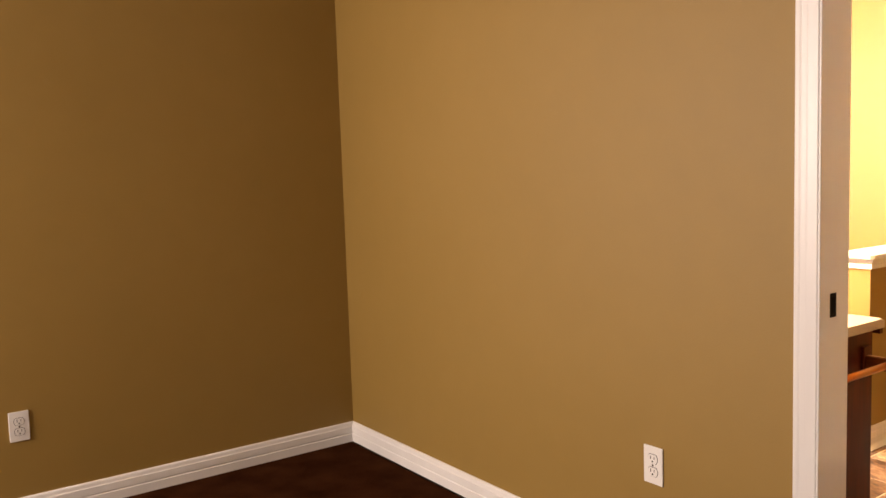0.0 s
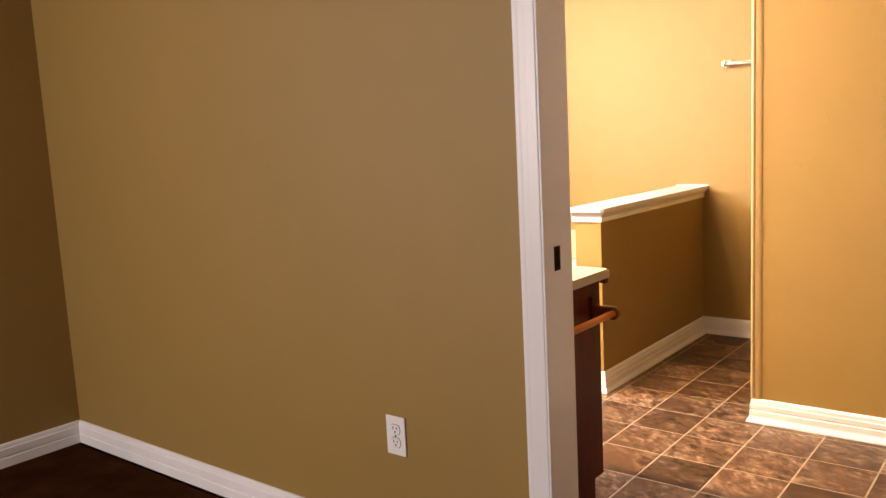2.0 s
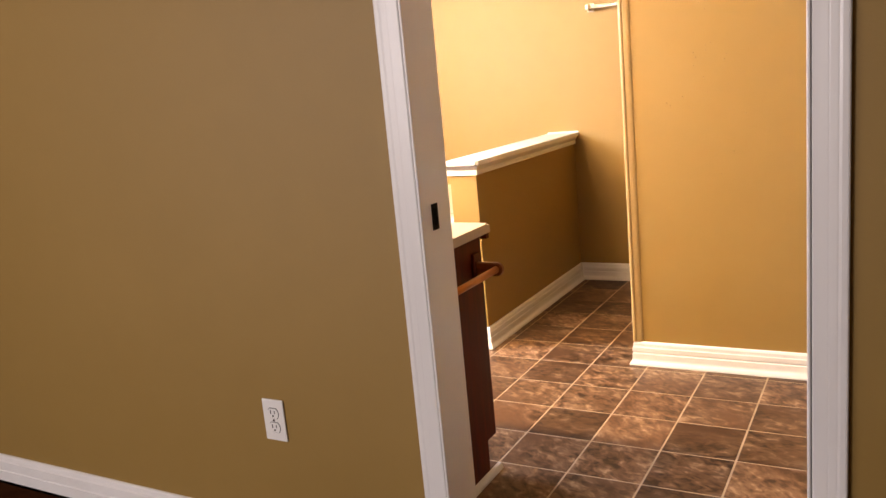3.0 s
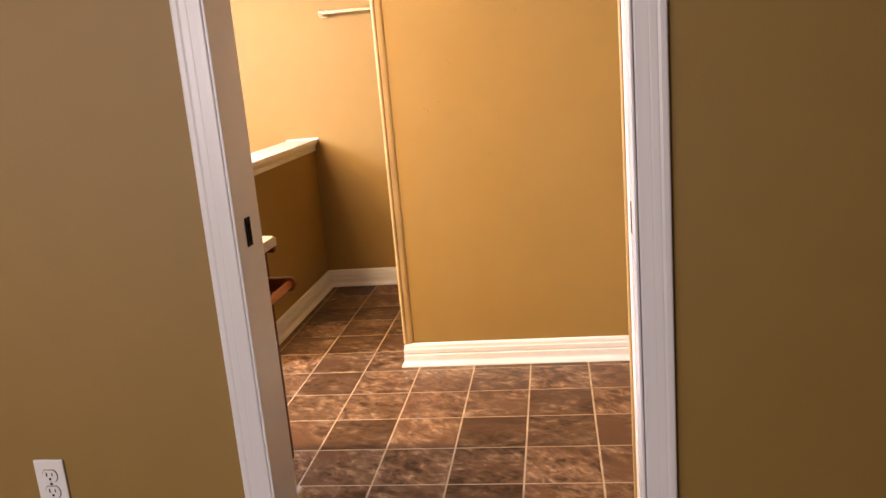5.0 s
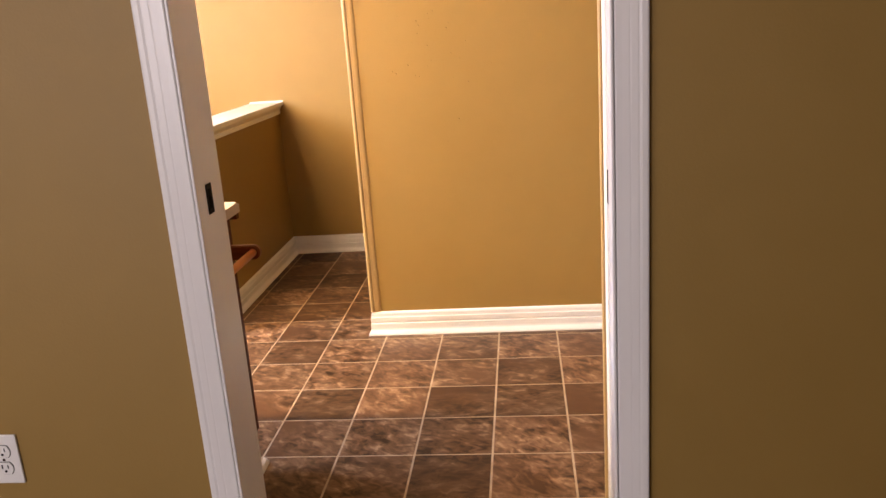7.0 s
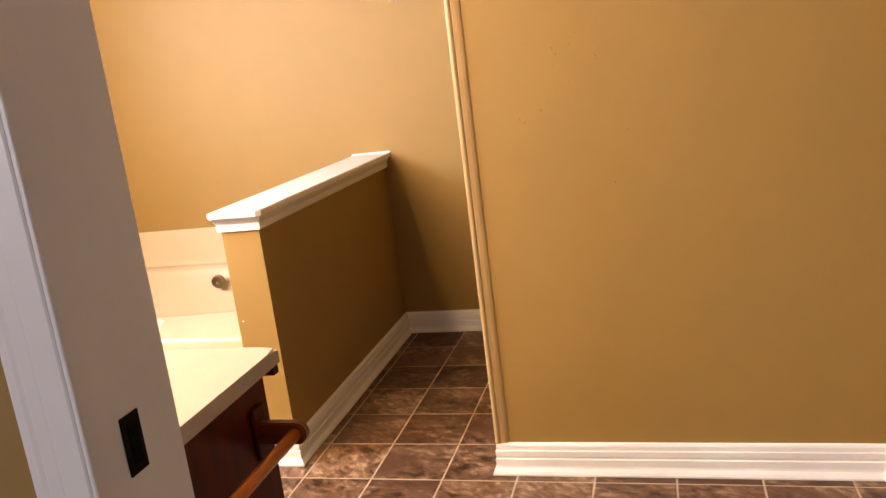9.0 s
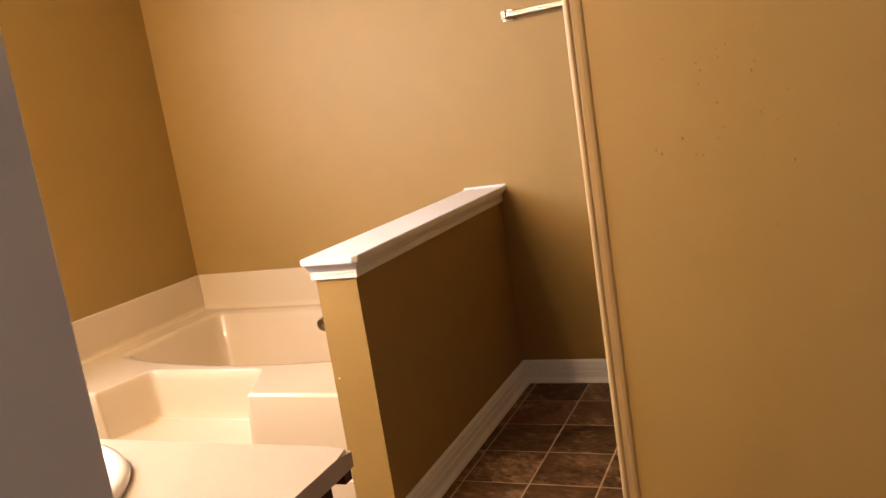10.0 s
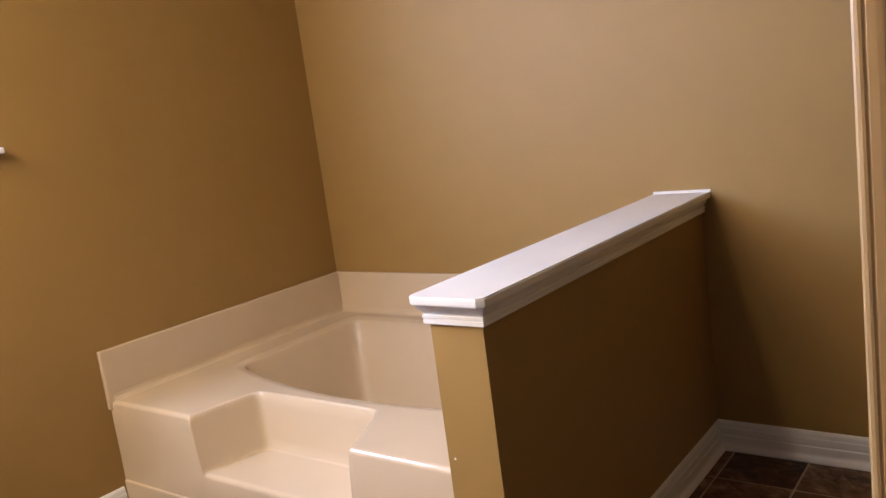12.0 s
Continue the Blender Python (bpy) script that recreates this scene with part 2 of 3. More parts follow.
structure("wall_door", boxes((DX0, DX1, BY0, DY0 - 0.80, 0, H), (DX0, 3.568, DY0 - 0.80, DY0 - 0.018, 0, DOOR_H + 0.018), (3.614, DX1, DY0 - 0.80, DY0 - 0.018, 0, DOOR_H + 0.018), (DX0, DX1, DY1 + 0.018, TY, 0, H), (DX0, DX1, DY0 - 0.80, DY1 + 0.018, DOOR_H + 0.018, H)), PAINT, "tan painted wall with the pocket doorway")
W0, W1, WZ0, WZ1 = -0.25, 1.25, 0.85, 2.15
structure("wall_bedroom_side", boxes((BX, W0, BY, BY + 0.15, 0, H), (W1, DX0, BY, BY + 0.15, 0, H), (W0, W1, BY, BY + 0.15, 0, WZ0), (W0, W1, BY, BY + 0.15, WZ1, H)), PAINT, "tan painted bedroom wall with a window")
# opening for the added end window, placed freely for its light
E0, E1 = 2.75, 4.05
structure("wall_bedroom_end", boxes((BX - 0.15, BX, BY0, E0, 0, H), (BX - 0.15, BX, E1, BY + 0.15, 0, H), (BX - 0.15, BX, E0, E1, 0, WZ0), (BX - 0.15, BX, E0, E1, WZ1, H)), PAINT, "tan painted bedroom wall with a window")
structure("wall_bedroom_rear", box(BX - 0.15, FX, BY0 - 0.15, BY0, 0, H), PAINT, "tan painted bedroom wall")

V0, V1, VZ0, VZ1 = 4.26, 5.090, 1.278, 2.14
structure("wall_tub_window", boxes((DX0, V0, TY, TY + 0.16, 0, H), (V1, FX + 0.15, TY, TY + 0.16, 0, H), (V0, V1, TY, TY + 0.16, 0, VZ0), (V0, V1, TY, TY + 0.16, VZ1, H)), PAINT, "tan painted bathroom wall with a window")
structure("wall_back", box(FX, FX + 0.15, BY0, TY, 0, H), PAINT, "tan painted wall behind tub and alcove")
short = structure("wall_short", box(NX, NX + 0.12, 0.935, NY, 0, H), PAINT, "tan painted short wall facing the doorway")
blem = bmesh.new()
rng = random.Random(4)
for k in range(34):
    y, z, q = rng.gauss(1.66, 0.10), rng.gauss(1.18, 0.16), rng.uniform(0.0018, 0.0042)
    bmesh.ops.create_icosphere(blem, subdivisions=1, radius=q, matrix=Matrix.LocRotScale((NX, y, z), None, (0.6, 1, 1)))
part("filler_specks", blem, PAINT, short, "small painted-over filler bumps", True)["kind"] = "stuff"
structure("wall_alcove", box(NX + 0.12, FX, 0.90, 1.02, 0, H), PAINT, "tan painted alcove wall")
# unseen closing wall, set far back so less light bounces
structure("wall_bath_rear", box(DX1, FX, BY0, BY0 + 0.1, 0, H), PAINT, "tan painted bathroom wall")
angled = boxes((0, 0.142, 0, 0.12, 0, H), (0.938, 1.16, 0, 0.12, 0, H), (0.142, 0.938, 0, 0.12, 2.06, H))
angled.transform(pose(NX, 0.935, 0, 0, 0, 225))
structure("wall_angled", angled, PAINT, "tan painted wall at an angle across the corner")

# end of the wall beside the doorway, with its tan corner strip
RX = 3.742
structure("wall_return", box(DX1 + 0.0002, RX, 0.55, DY0 - 0.012, 0, H), PAINT, "tan painted wall end beside the doorway")

# half wall with its cap
half = tagged(empty("half_wall", (HX + FX) / 2, (HY0 + HY1) / 2, 0), "tan painted half wall with a white moulded cap beside the tub", "half wall", "", "structure")
part("wall", box(HX, FX, HY0, HY1, 0, HZ), PAINT, half)
cap = bmesh.new()
c0, c1, cx, ch = HY0 - 0.031, HY1 + 0.024, HX - 0.040, 0.013
pts = [(FX, c0), (cx + ch, c0), (cx, c0 + ch), (cx, c1 - ch), (cx + ch, c1), (FX, c1)]
low = [cap.verts.new((x, y, HZ)) for x, y in pts]
cap.faces.new(low)
r = bmesh.ops.extrude_face_region(cap, geom=list(cap.faces))
bmesh.ops.translate(cap, verts=[v for v in r["geom"] if isinstance(v, bmesh.types.BMVert)], vec=(0, 0, 0.019))
bmesh.ops.bevel(cap, geom=[e for e in cap.edges if abs(e.verts[0].co.z - e.verts[1].co.z) < 1e-5], offset=0.003, segments=2, affect="EDGES")
part("cap", cap, TRIM, half, "white painted cap board with clipped corners")
MOULD = [(0.0, HZ), (0.021, HZ), (0.021, HZ - 0.004), (0.0185, HZ - 0.006), (0.0165, HZ - 0.011), (0.0125, HZ - 0.018), (0.0085, HZ - 0.023), (0.0080, HZ - 0.026), (0.0105, HZ - 0.027), (0.0105, HZ - 0.033), (0.0080, HZ - 0.0345), (0.0095, HZ - 0.036), (0.0095, HZ - 0.045), (0.0, HZ - 0.047)]
part("moulding", sweep(MOULD, [(FX, HY0), (HX, HY0), (HX, HY1), (FX, HY1)], [(0, -1), (-1, -1), (-1, 1), (0, 1)]), TRIM, half, "white cove moulding under the cap")

# bead of white caulk where the cap meets the back wall
part("caulk", sweep([(0.0, HZ + 0.0185), (0.007, HZ + 0.0185), (0.0055, HZ + 0.0215), (0.003, HZ + 0.0245), (0.0, HZ + 0.0265)], [(FX - 0.0003, c0 - 0.001), (FX - 0.0003, c1 + 0.001)], [(-1, 0), (-1, 0)]), TRIM, half, "white bead of caulk")

# a fleck of filler on the half wall's end
part("paint_fleck", box(HX - 0.0012, HX + 0.0002, 2.786, 2.7905, 0.496, 0.5005, bevel=0.0004), TRIM, half, "white speck of filler")

# baseboards
BASE = [(0, 0), (0.025, 0), (0.025, 0.005), (0.021, 0.013), (0.0155, 0.021), (0.014, 0.027), (0.014, 0.048), (0.0105, 0.051), (0.0105, 0.054), (0.013, 0.057), (0.013, 0.074), (0.0105, 0.077), (0.0095, 0.090), (0.006, 0.096), (0, 0.098)]
PLAIN = [(0, 0), (0.015, 0), (0.015, 0.036), (0.0115, 0.039), (0.0115, 0.042), (0.0145, 0.045), (0.0145, 0.072), (0.011, 0.076), (0.009, 0.088), (0.005, 0.093), (0, 0.094)]


def baseboard(profile, path, out):
    ob = structure("baseboard", sweep(profile, path, out), TRIM, "white stepped baseboard along the tan wall")
    return ob


baseboard(PLAIN, [(BX, BY), (DX0, BY), (DX0, DY1 + 0.064)], [(0, -1), (-1, -1), (-1, 0)])
baseboard(PLAIN, [(DX0, DY0 - 0.064), (DX0, BY0)], [(-1, 0), (-1, 0)])
D = math.tan(radians(22.5))
S = math.sqrt(0.5)
baseboard(BASE, [(NX + 0.12, NY), (NX, NY), (NX, 0.935), (NX - 0.068, 0.867)], [(0, 1), (-1, 1), (-1, D), (-S, S)])
baseboard(BASE, [(FX, 1.02), (FX, HY0), (HX, HY0), (HX, HY1)], [(-1, 0), (-1, -1), (-1, -1), (-1, 0)])
baseboard(BASE, [(DX1, TY), (5.29, TY)], [(0, -1), (0, -1)])

# tan corner bead strip on the short wall's free end
BEAD = [(0, 0), (0.031, 0), (0.030, 0.0015), (0.026, 0.0040), (0.019, 0.0060), (0.008, 0.0072), (0.006, 0.0066), (0.004, 0.0078), (0.002, 0.0100), (-0.002, 0.0112), (-0.007, 0.0105), (-0.0105, 0.0075), (-0.011, 0.004), (-0.011, -0.03), (-0.0002, -0.03), (-0.0002, 0)]
structure("trim_corner_door", upright([(0, 0), (0.030, 0), (0.030, 0.006), (0.027, 0.010), (0.007, 0.0085), (0.004, 0.0125), (-0.010, 0.0125), (-0.0125, 0.010), (-0.0125, -0.004), (-0.004, -0.006), (0, -0.004)], RX - 0.028, DY0 - 0.012 + 0.0002, 0.0, H, (1, 0), (0, 1)), CORNER, "tan painted corner strip on the wall end")
structure("trim_corner", upright(BEAD, NX - 0.0006, NY, 0.098, H, (0, -1), (-1, 0)), CORNER, "tan painted corner strip on the wall's end")

# ---- the doorway ----
CASING = [(0.0080, 0), (0.066, 0), (0.066, 0.0120), (0.0645, 0.0138), (0.062, 0.0146), (0.054, 0.0147), (0.051, 0.0140), (0.049, 0.0136), (0.047, 0.0138), (0.036, 0.0131), (0.034, 0.0127), (0.032, 0.0128), (0.020, 0.0118), (0.0100, 0.0113), (0.0080, 0.0100)]
doorway = tagged(empty("door_1", DX0, (DY0 + DY1) / 2, 0), "white pocket doorway with moulded casing between bedroom and bathroom", "doorway", "", "structure")
for x, d in ((DX0, -1), (DX1, 1)):
    part("casing", upright(CASING, x, DY1, 0, DOOR_H + 0.062, (0, 1), (d, 0)), TRIM, doorway)
    if d < 0:
        part("casing", upright(CASING, x, DY0, 0, DOOR_H + 0.062, (0, -1), (d, 0)), TRIM, doorway)
    head = upright(CASING, 0, 0, 0, DY1 - DY0, (1, 0), (0, 1))
    head.transform(Matrix(((0, d, 0, x), (0, 0, 1, DY0), (1, 0, 0, DOOR_H), (0, 0, 0, 1))))
    part("head_casing", head, TRIM, doorway)
JX0, JX1 = DX0, DX1
PROUD = 0.0125     # the jamb's rounded edge stands proud of the wall beside the casing


def jamb(x0, x1, y, out, front, rear):
    """One jamb board; out: the side on which the wall lies; front, rear: which edges show as rounded beads."""
    bm = bmesh.new()
    block(bm, x0 - front * PROUD, x1 + rear * PROUD, *sorted((y, y + out * 0.0062)), 0, DOOR_H + 0.005, 0.0022, 3)
    block(bm, x0 + 0.001, x1 - 0.001, *sorted((y + out * 0.004, y + out * 0.0178)), 0.001, DOOR_H)
    return bm


part("jamb", jamb(JX0, JX1, DY1, 1, 1, 1), TRIM, doorway)
SLX0, SLX1 = 3.572, 3.610
part("jamb", jamb(JX0, SLX0, DY0, -1, 1, 0), TRIM, doorway)
part("jamb", jamb(SLX1, JX1, DY0, -1, 0, 1), TRIM, doorway)
part("head_jamb", box(JX0 - PROUD, JX1 + PROUD, DY0 + 0.0002, DY1 - 0.0002, DOOR_H, DOOR_H + 0.0058), TRIM, doorway)
strike = part("strike_plate", box(3.562, 3.589, DY1 - 0.0022, DY1 - 0.0002, 0.883, 0.942, bevel=0.0008), STEEL, doorway, "dark bronze strike plate")
part("latch_slot", box(3.569, 3.582, DY1 - 0.0032, DY1 - 0.0021, 0.893, 0.932), SLOT, strike)

pocket = tagged(empty("pocket_door", 3.591, DY0 - 0.3, 0), "white pocket door slid back into the wall", "door", "", "")
part("slab", box(3.575, 3.607, DY0 - 0.76, DY0 - 0.006, 0.012, 2.03, bevel=0.002), TRIM, pocket)
pull = part("edge_pull", box(3.578, 3.604, DY0 - 0.0062, DY0 - 0.001, 0.861, 0.924, bevel=0.001), STEEL, pocket, "dark bronze edge pull")
part("finger_slot", box(3.585, 3.597, DY0 - 0.0012, DY0 - 0.0004, 0.875, 0.911), SLOT, pull)

# angled door's white casing at the corner wall
# slab left out, space behind made up, so less light returns
ang = tagged(empty("door_2", NX - 0.4, 0.52, 0), "white cased opening in the angled wall", "door", "", "structure")
am = pose(NX, 0.935, 0, 0, 0, 225)
for nm, bm in (("casing", box(0.098, 0.160, -0.016, 0, 0, 2.1, bevel=0.004)), ("casing", box(0.92, 0.982, -0.016, 0, 0, 2.1, bevel=0.004)), ("head_casing", box(0.160, 0.92, -0.016, 0, 2.04, 2.1, bevel=0.004)), ("jamb", box(0.142, 0.160, 0, 0.12, 0, 2.06)), ("jamb", box(0.92, 0.938, 0, 0.12, 0, 2.06))):
    bm.transform(am)
    part(nm, bm, TRIM, ang)

# ---- windows ----
def window(name, label, along_x, a0, a1, z0, z1, wall, inward, thick):
    """A window in a wall; a runs along the wall, depth outward from the wall's inner face."""
    w = tagged(empty(name, *(((a0 + a1) / 2, wall) if along_x else (wall, (a0 + a1) / 2)), z0), label, "window", "", "structure")

    def b(a, bb, d0, d1, c0, c1, **k):
        lo, hi = sorted((wall - inward * d0, wall - inward * d1))
        return box(a, bb, lo, hi, c0, c1, **k) if along_x else box(lo, hi, a, bb, c0, c1, **k)

    d0, d1 = thick - 0.07, thick - 0.02
    for q in ((a0 + 0.0003, a0 + 0.012, z0 + 0.0035, z1 - 0.0003), (a1 - 0.012, a1 - 0.0003, z0 + 0.0035, z1 - 0.0003), (a0 + 0.0122, a1 - 0.0122, z1 - 0.012, z1 - 0.0003)):
        part("window_jamb", b(q[0], q[1], 0.0005, d0 - 0.0005, q[2], q[3]), TRIM, w)
    for q in ((a0, a0 + 0.045, z0, z1), (a1 - 0.045, a1, z0, z1), (a0 + 0.045, a1 - 0.045, z0, z0 + 0.05), (a0 + 0.045, a1 - 0.045, z1 - 0.05, z1), (a0 + 0.045, a1 - 0.045, (z0 + z1) / 2 - 0.02, (z0 + z1) / 2 + 0.02)):
        part("window_frame", b(q[0], q[1], d0, d1, q[2], q[3], bevel=0.003), VINYL, w)
    for c0, c1 in ((z0 + 0.05, (z0 + z1) / 2 - 0.02), ((z0 + z1) / 2 + 0.02, z1 - 0.05)):
        g = part("pane", b(a0 + 0.045, a1 - 0.045, d0 + 0.022, d0 + 0.026, c0, c1), GLASS, w)
        g.visible_shadow = False
    part("window_sill", b(a0 - 0.038, a1 + 0.038, -0.036, thick - 0.072, z0 - 0.016, z0 + 0.003, bevel=0.004), TRIM, w, "white painted window stool")
    prof = [(0, z0 - 0.076), (0.010, z0 - 0.076), (0.012, z0 - 0.06), (0.012, z0 - 0.034), (0.018, z0 - 0.026), (0.018, z0 - 0.0165), (0, z0 - 0.0165)]
    if along_x:
        part("apron", sweep(prof, [(a0 - 0.006, wall), (a1 + 0.006, wall)], [(0, inward)] * 2), TRIM, w, "white moulded apron")
    else:
        part("apron", sweep(prof, [(wall, a0 - 0.006), (wall, a1 + 0.006)], [(inward, 0)] * 2), TRIM, w, "white moulded apron")
    return w


window("window_1", "white vinyl window with stool and apron over the bath", True, V0, V1, VZ0, VZ1, TY, -1, 0.16)
# unseen window, added as a source for the bedroom's side wall
window("added_window", "unseen white window added to light the bedroom's side wall", False, E0, E1, WZ0, WZ1, BX, 1, 0.15)
window("window_2", "white vinyl bedroom window in the tan wall", True, W0, W1, WZ0, WZ1, BY, -1, 0.15)

# ---- outlets ----
def outlet(label, m):
    """A duplex outlet, its plate in the xz plane, facing -y."""
    o = tagged(empty("wall_outlet", 0, 0, 0), label, "outlet", "wall outlets")
    part("cover_plate", box(-0.035, 0.035, -0.006, -0.0003, -0.057, 0.057, bevel=0.0025), PLASTIC, o)
    for s in (-1, 1):
        z = s * 0.0195
        bm = bmesh.new()
        bmesh.ops.create_cone(bm, cap_ends=True, segments=28, radius1=0.0172, radius2=0.0172, depth=0.003, matrix=Matrix.Translation((0, -0.0066, z)) @ Matrix.Rotation(radians(90), 4, "X"))
        for v in bm.verts:
            v.co.z = z + max(-0.0135, min(0.0135, v.co.z - z))
        rec = part("receptacle", bm, PLASTIC, o)
        part("slot", box(-0.0078, -0.0054, -0.0088, -0.0080, z - 0.001, z + 0.0085), SLOT, rec)
        part("slot", box(0.0054, 0.0074, -0.0088, -0.0080, z, z + 0.0075), SLOT, rec)
        part("ground_hole", rod((0, -0.0080, z - 0.007), (0, -0.0088, z - 0.007), 0.0028, 12), SLOT, rec)
        ring = bmesh.new()
        bmesh.ops.create_cone(ring, cap_ends=True, segments=28, radius1=0.0186, radius2=0.0186, depth=0.0006, matrix=Matrix.Translation((0, -0.0061, z)) @ Matrix.Rotation(radians(90), 4, "X"))
        for v in ring.verts:
            v.co.z = z + max(-0.0147, min(0.0147, v.co.z - z))
        part("gap", ring, SLOT, o)
    part("screw", rod((0, -0.0058, 0), (0, -0.0072, 0), 0.0032, 12), CHROME, o)
    o.matrix_world = m
    return o


outlet("white duplex outlet on the tan wall by the doorway", pose(DX0, 2.4715, 0.3845, 0, 0, -90))
outlet("white duplex outlet on the tan bedroom wall", pose(2.106, BY, 0.368, 0, 0, 0))

# ---- the bathtub ----
TX0, TX1, TY0, TY1 = 5.303, FX - 0.002, HY1 + 0.002, TY - 0.002
DECK, STEP, R = 0.404, 0.219, 0.014


def smooth(e0, e1, v):
    t = min(1.0, max(0.0, (v - e0) / (e1 - e0)))
    return t * t * (3 - 2 * t)


def smax(values, k):
    m = max(values)
    return m + k * math.log(sum(math.exp((v - m) / k) for v in values))


def tub_height(x, y):
    """Deck with the bathing well and the step cut into its front."""
    front = 5.595 + 0.125 * ((y - 3.45) / 0.7) ** 2
    well = smax((front - x, x - 6.345, y - 4.168, 2.95 - y), 0.022)
    z = DECK - 0.006 * smooth(0.03, -0.004, well) - 0.37 * smooth(0.0, -0.15, well) ** 0.8
    t = (x - TX0) / 0.24
    notch = smax((x - 5.532, y - (3.892 - 0.052 * t), (3.225 + 0.112 * t) - y), 0.012)
    return z - (DECK - STEP) * smooth(0.010, -0.016, notch)


NXG, NYG = 220, 380
xs = [TX0 + R + (TX1 - TX0 - R) * i / NXG for i in range(NXG + 1)]
ys = [TY0 + (TY1 - TY0) * j / NYG for j in range(NYG + 1)]
rows = []
verts, faces = [], []
for j, y in enumerate(ys):
    zt = tub_height(TX0 + R, y)
    col = [(TX0, y, 0.118), (TX0, y, 0.5 * (0.118 + zt - R)), (TX0, y, zt - R)]
    col += [(TX0 + R - R * math.cos(a), y, zt - R + R * math.sin(a)) for a in (0.4, 0.8, 1.2)]
    col += [(x, y, tub_height(x, y)) for x in xs]
    rows.append(range(len(verts), len(verts) + len(col)))
    verts += col
for a, b in zip(rows, rows[1:]):
    for k in range(len(a) - 1):
        faces.append((a[k], b[k], b[k + 1], a[k + 1]))
me = bpy.data.meshes.new("shell")
me.from_pydata(verts, [], faces)
me.materials.append(ACRYLIC)
for p in me.polygons:
    p.use_smooth = True
tub = tagged(empty("bathtub", 5.85, 3.5, 0), "almond acrylic garden tub with a moulded step beside the half wall", "bathtub")
shell = new("shell", me)
shell.parent = tub
shell.matrix_parent_inverse = tub.matrix_world.inverted()
part("apron", box(TX0 - 0.007, TX0 + 0.05, TY0, TY1, 0.0, 0.1195, bevel=0.006, seg=3), ACRYLIC, tub, "almond kick panel")
part("flange", box(TX0 - 0.012, TX1, TY1 - 0.018, TY1, DECK - 0.03, 0.580, bevel=0.005, seg=3), ACRYLIC, tub)
part("flange", box(TX1 - 0.018, TX1, TY0, TY1 - 0.018, DECK - 0.03, 0.580, bevel=0.005, seg=3), ACRYLIC, tub)
cove = [(0.0, 0.0), (0.024, 0.0), (0.012, 0.004), (0.004, 0.012), (0.0, 0.026)]
part("cove", sweep([(d + 0.017, z + DECK - 0.001) for d, z in cove], [(TX0 + 0.01, TY1), (TX1, TY1), (TX1, TY0)], [(0, -1), (-1, -1), (-1, 0)]), ACRYLIC, tub)
over = rod((6.262, 3.524, 0.345), (6.285, 3.524, 0.350), 0.031, 32)
cover = part("overflow_cover", over, NICKEL, tub, "round chrome overflow cover")
part("screw", rod((6.259, 3.524, 0.3445), (6.264, 3.524, 0.3455), 0.006, 12), CHROME, cover)

# ---- the vanity ----
VY0, VY1, VX = 2.150, TY - 0.003, 4.150
vanity = tagged(empty("vanity_cabinet", 3.9, 2.7, 0), "dark cherry vanity cabinet with a toe kick against the wall", "cabinet")
side = bmesh.new()
pts = [(DX1 + 0.002, 0.0), (4.092, 0.0), (4.092, 0.116), (VX, 0.116), (VX, 0.7518), (DX1 + 0.002, 0.7518)]
f = side.faces.new([side.verts.new((x, VY0, z)) for x, z in pts])
r = bmesh.ops.extrude_face_region(side, geom=[f])
bmesh.ops.translate(side, verts=[v for v in r["geom"] if isinstance(v, bmesh.types.BMVert)], vec=(0, 0.018, 0))
part("side_panel", side, CHERRY, vanity)
part("body", box(DX1 + 0.002, VX - 0.019, VY0 + 0.0182, VY1, 0.118, 0.600), CHERRY, vanity)
part("toe_board", box(4.072, 4.090, VY0 + 0.0182, VY1, 0.0, 0.1178), CHERRY, vanity)
part("face_frame", box(VX - 0.0188, VX + 0.001, VY0 + 0.0182, VY1, 0.118, 0.7518, bevel=0.002), CHERRY, vanity)
for k in range(4):
    y = VY0 + 0.035 + k * 0.53
    d = part("cabinet_door", box(VX + 0.0012, VX + 0.019, y, y + 0.50, 0.15, 0.56, bevel=0.005), CHERRY, vanity)
    part("drawer_front", box(VX + 0.0012, VX + 0.019, y, y + 0.50, 0.58, 0.728, bevel=0.005), CHERRY, vanity)
# worktop with an oval cut-out and a basin set in it
SX, SY, CZ = 3.94, 2.62, 0.780
top = tagged(empty("countertop", 3.92, 3.2, 0.752), "cream laminate countertop with a rounded edge on the vanity", "countertop")
CX0, CX1, CY0, CY1 = DX1 + 0.001, 4.183, 2.130, VY1


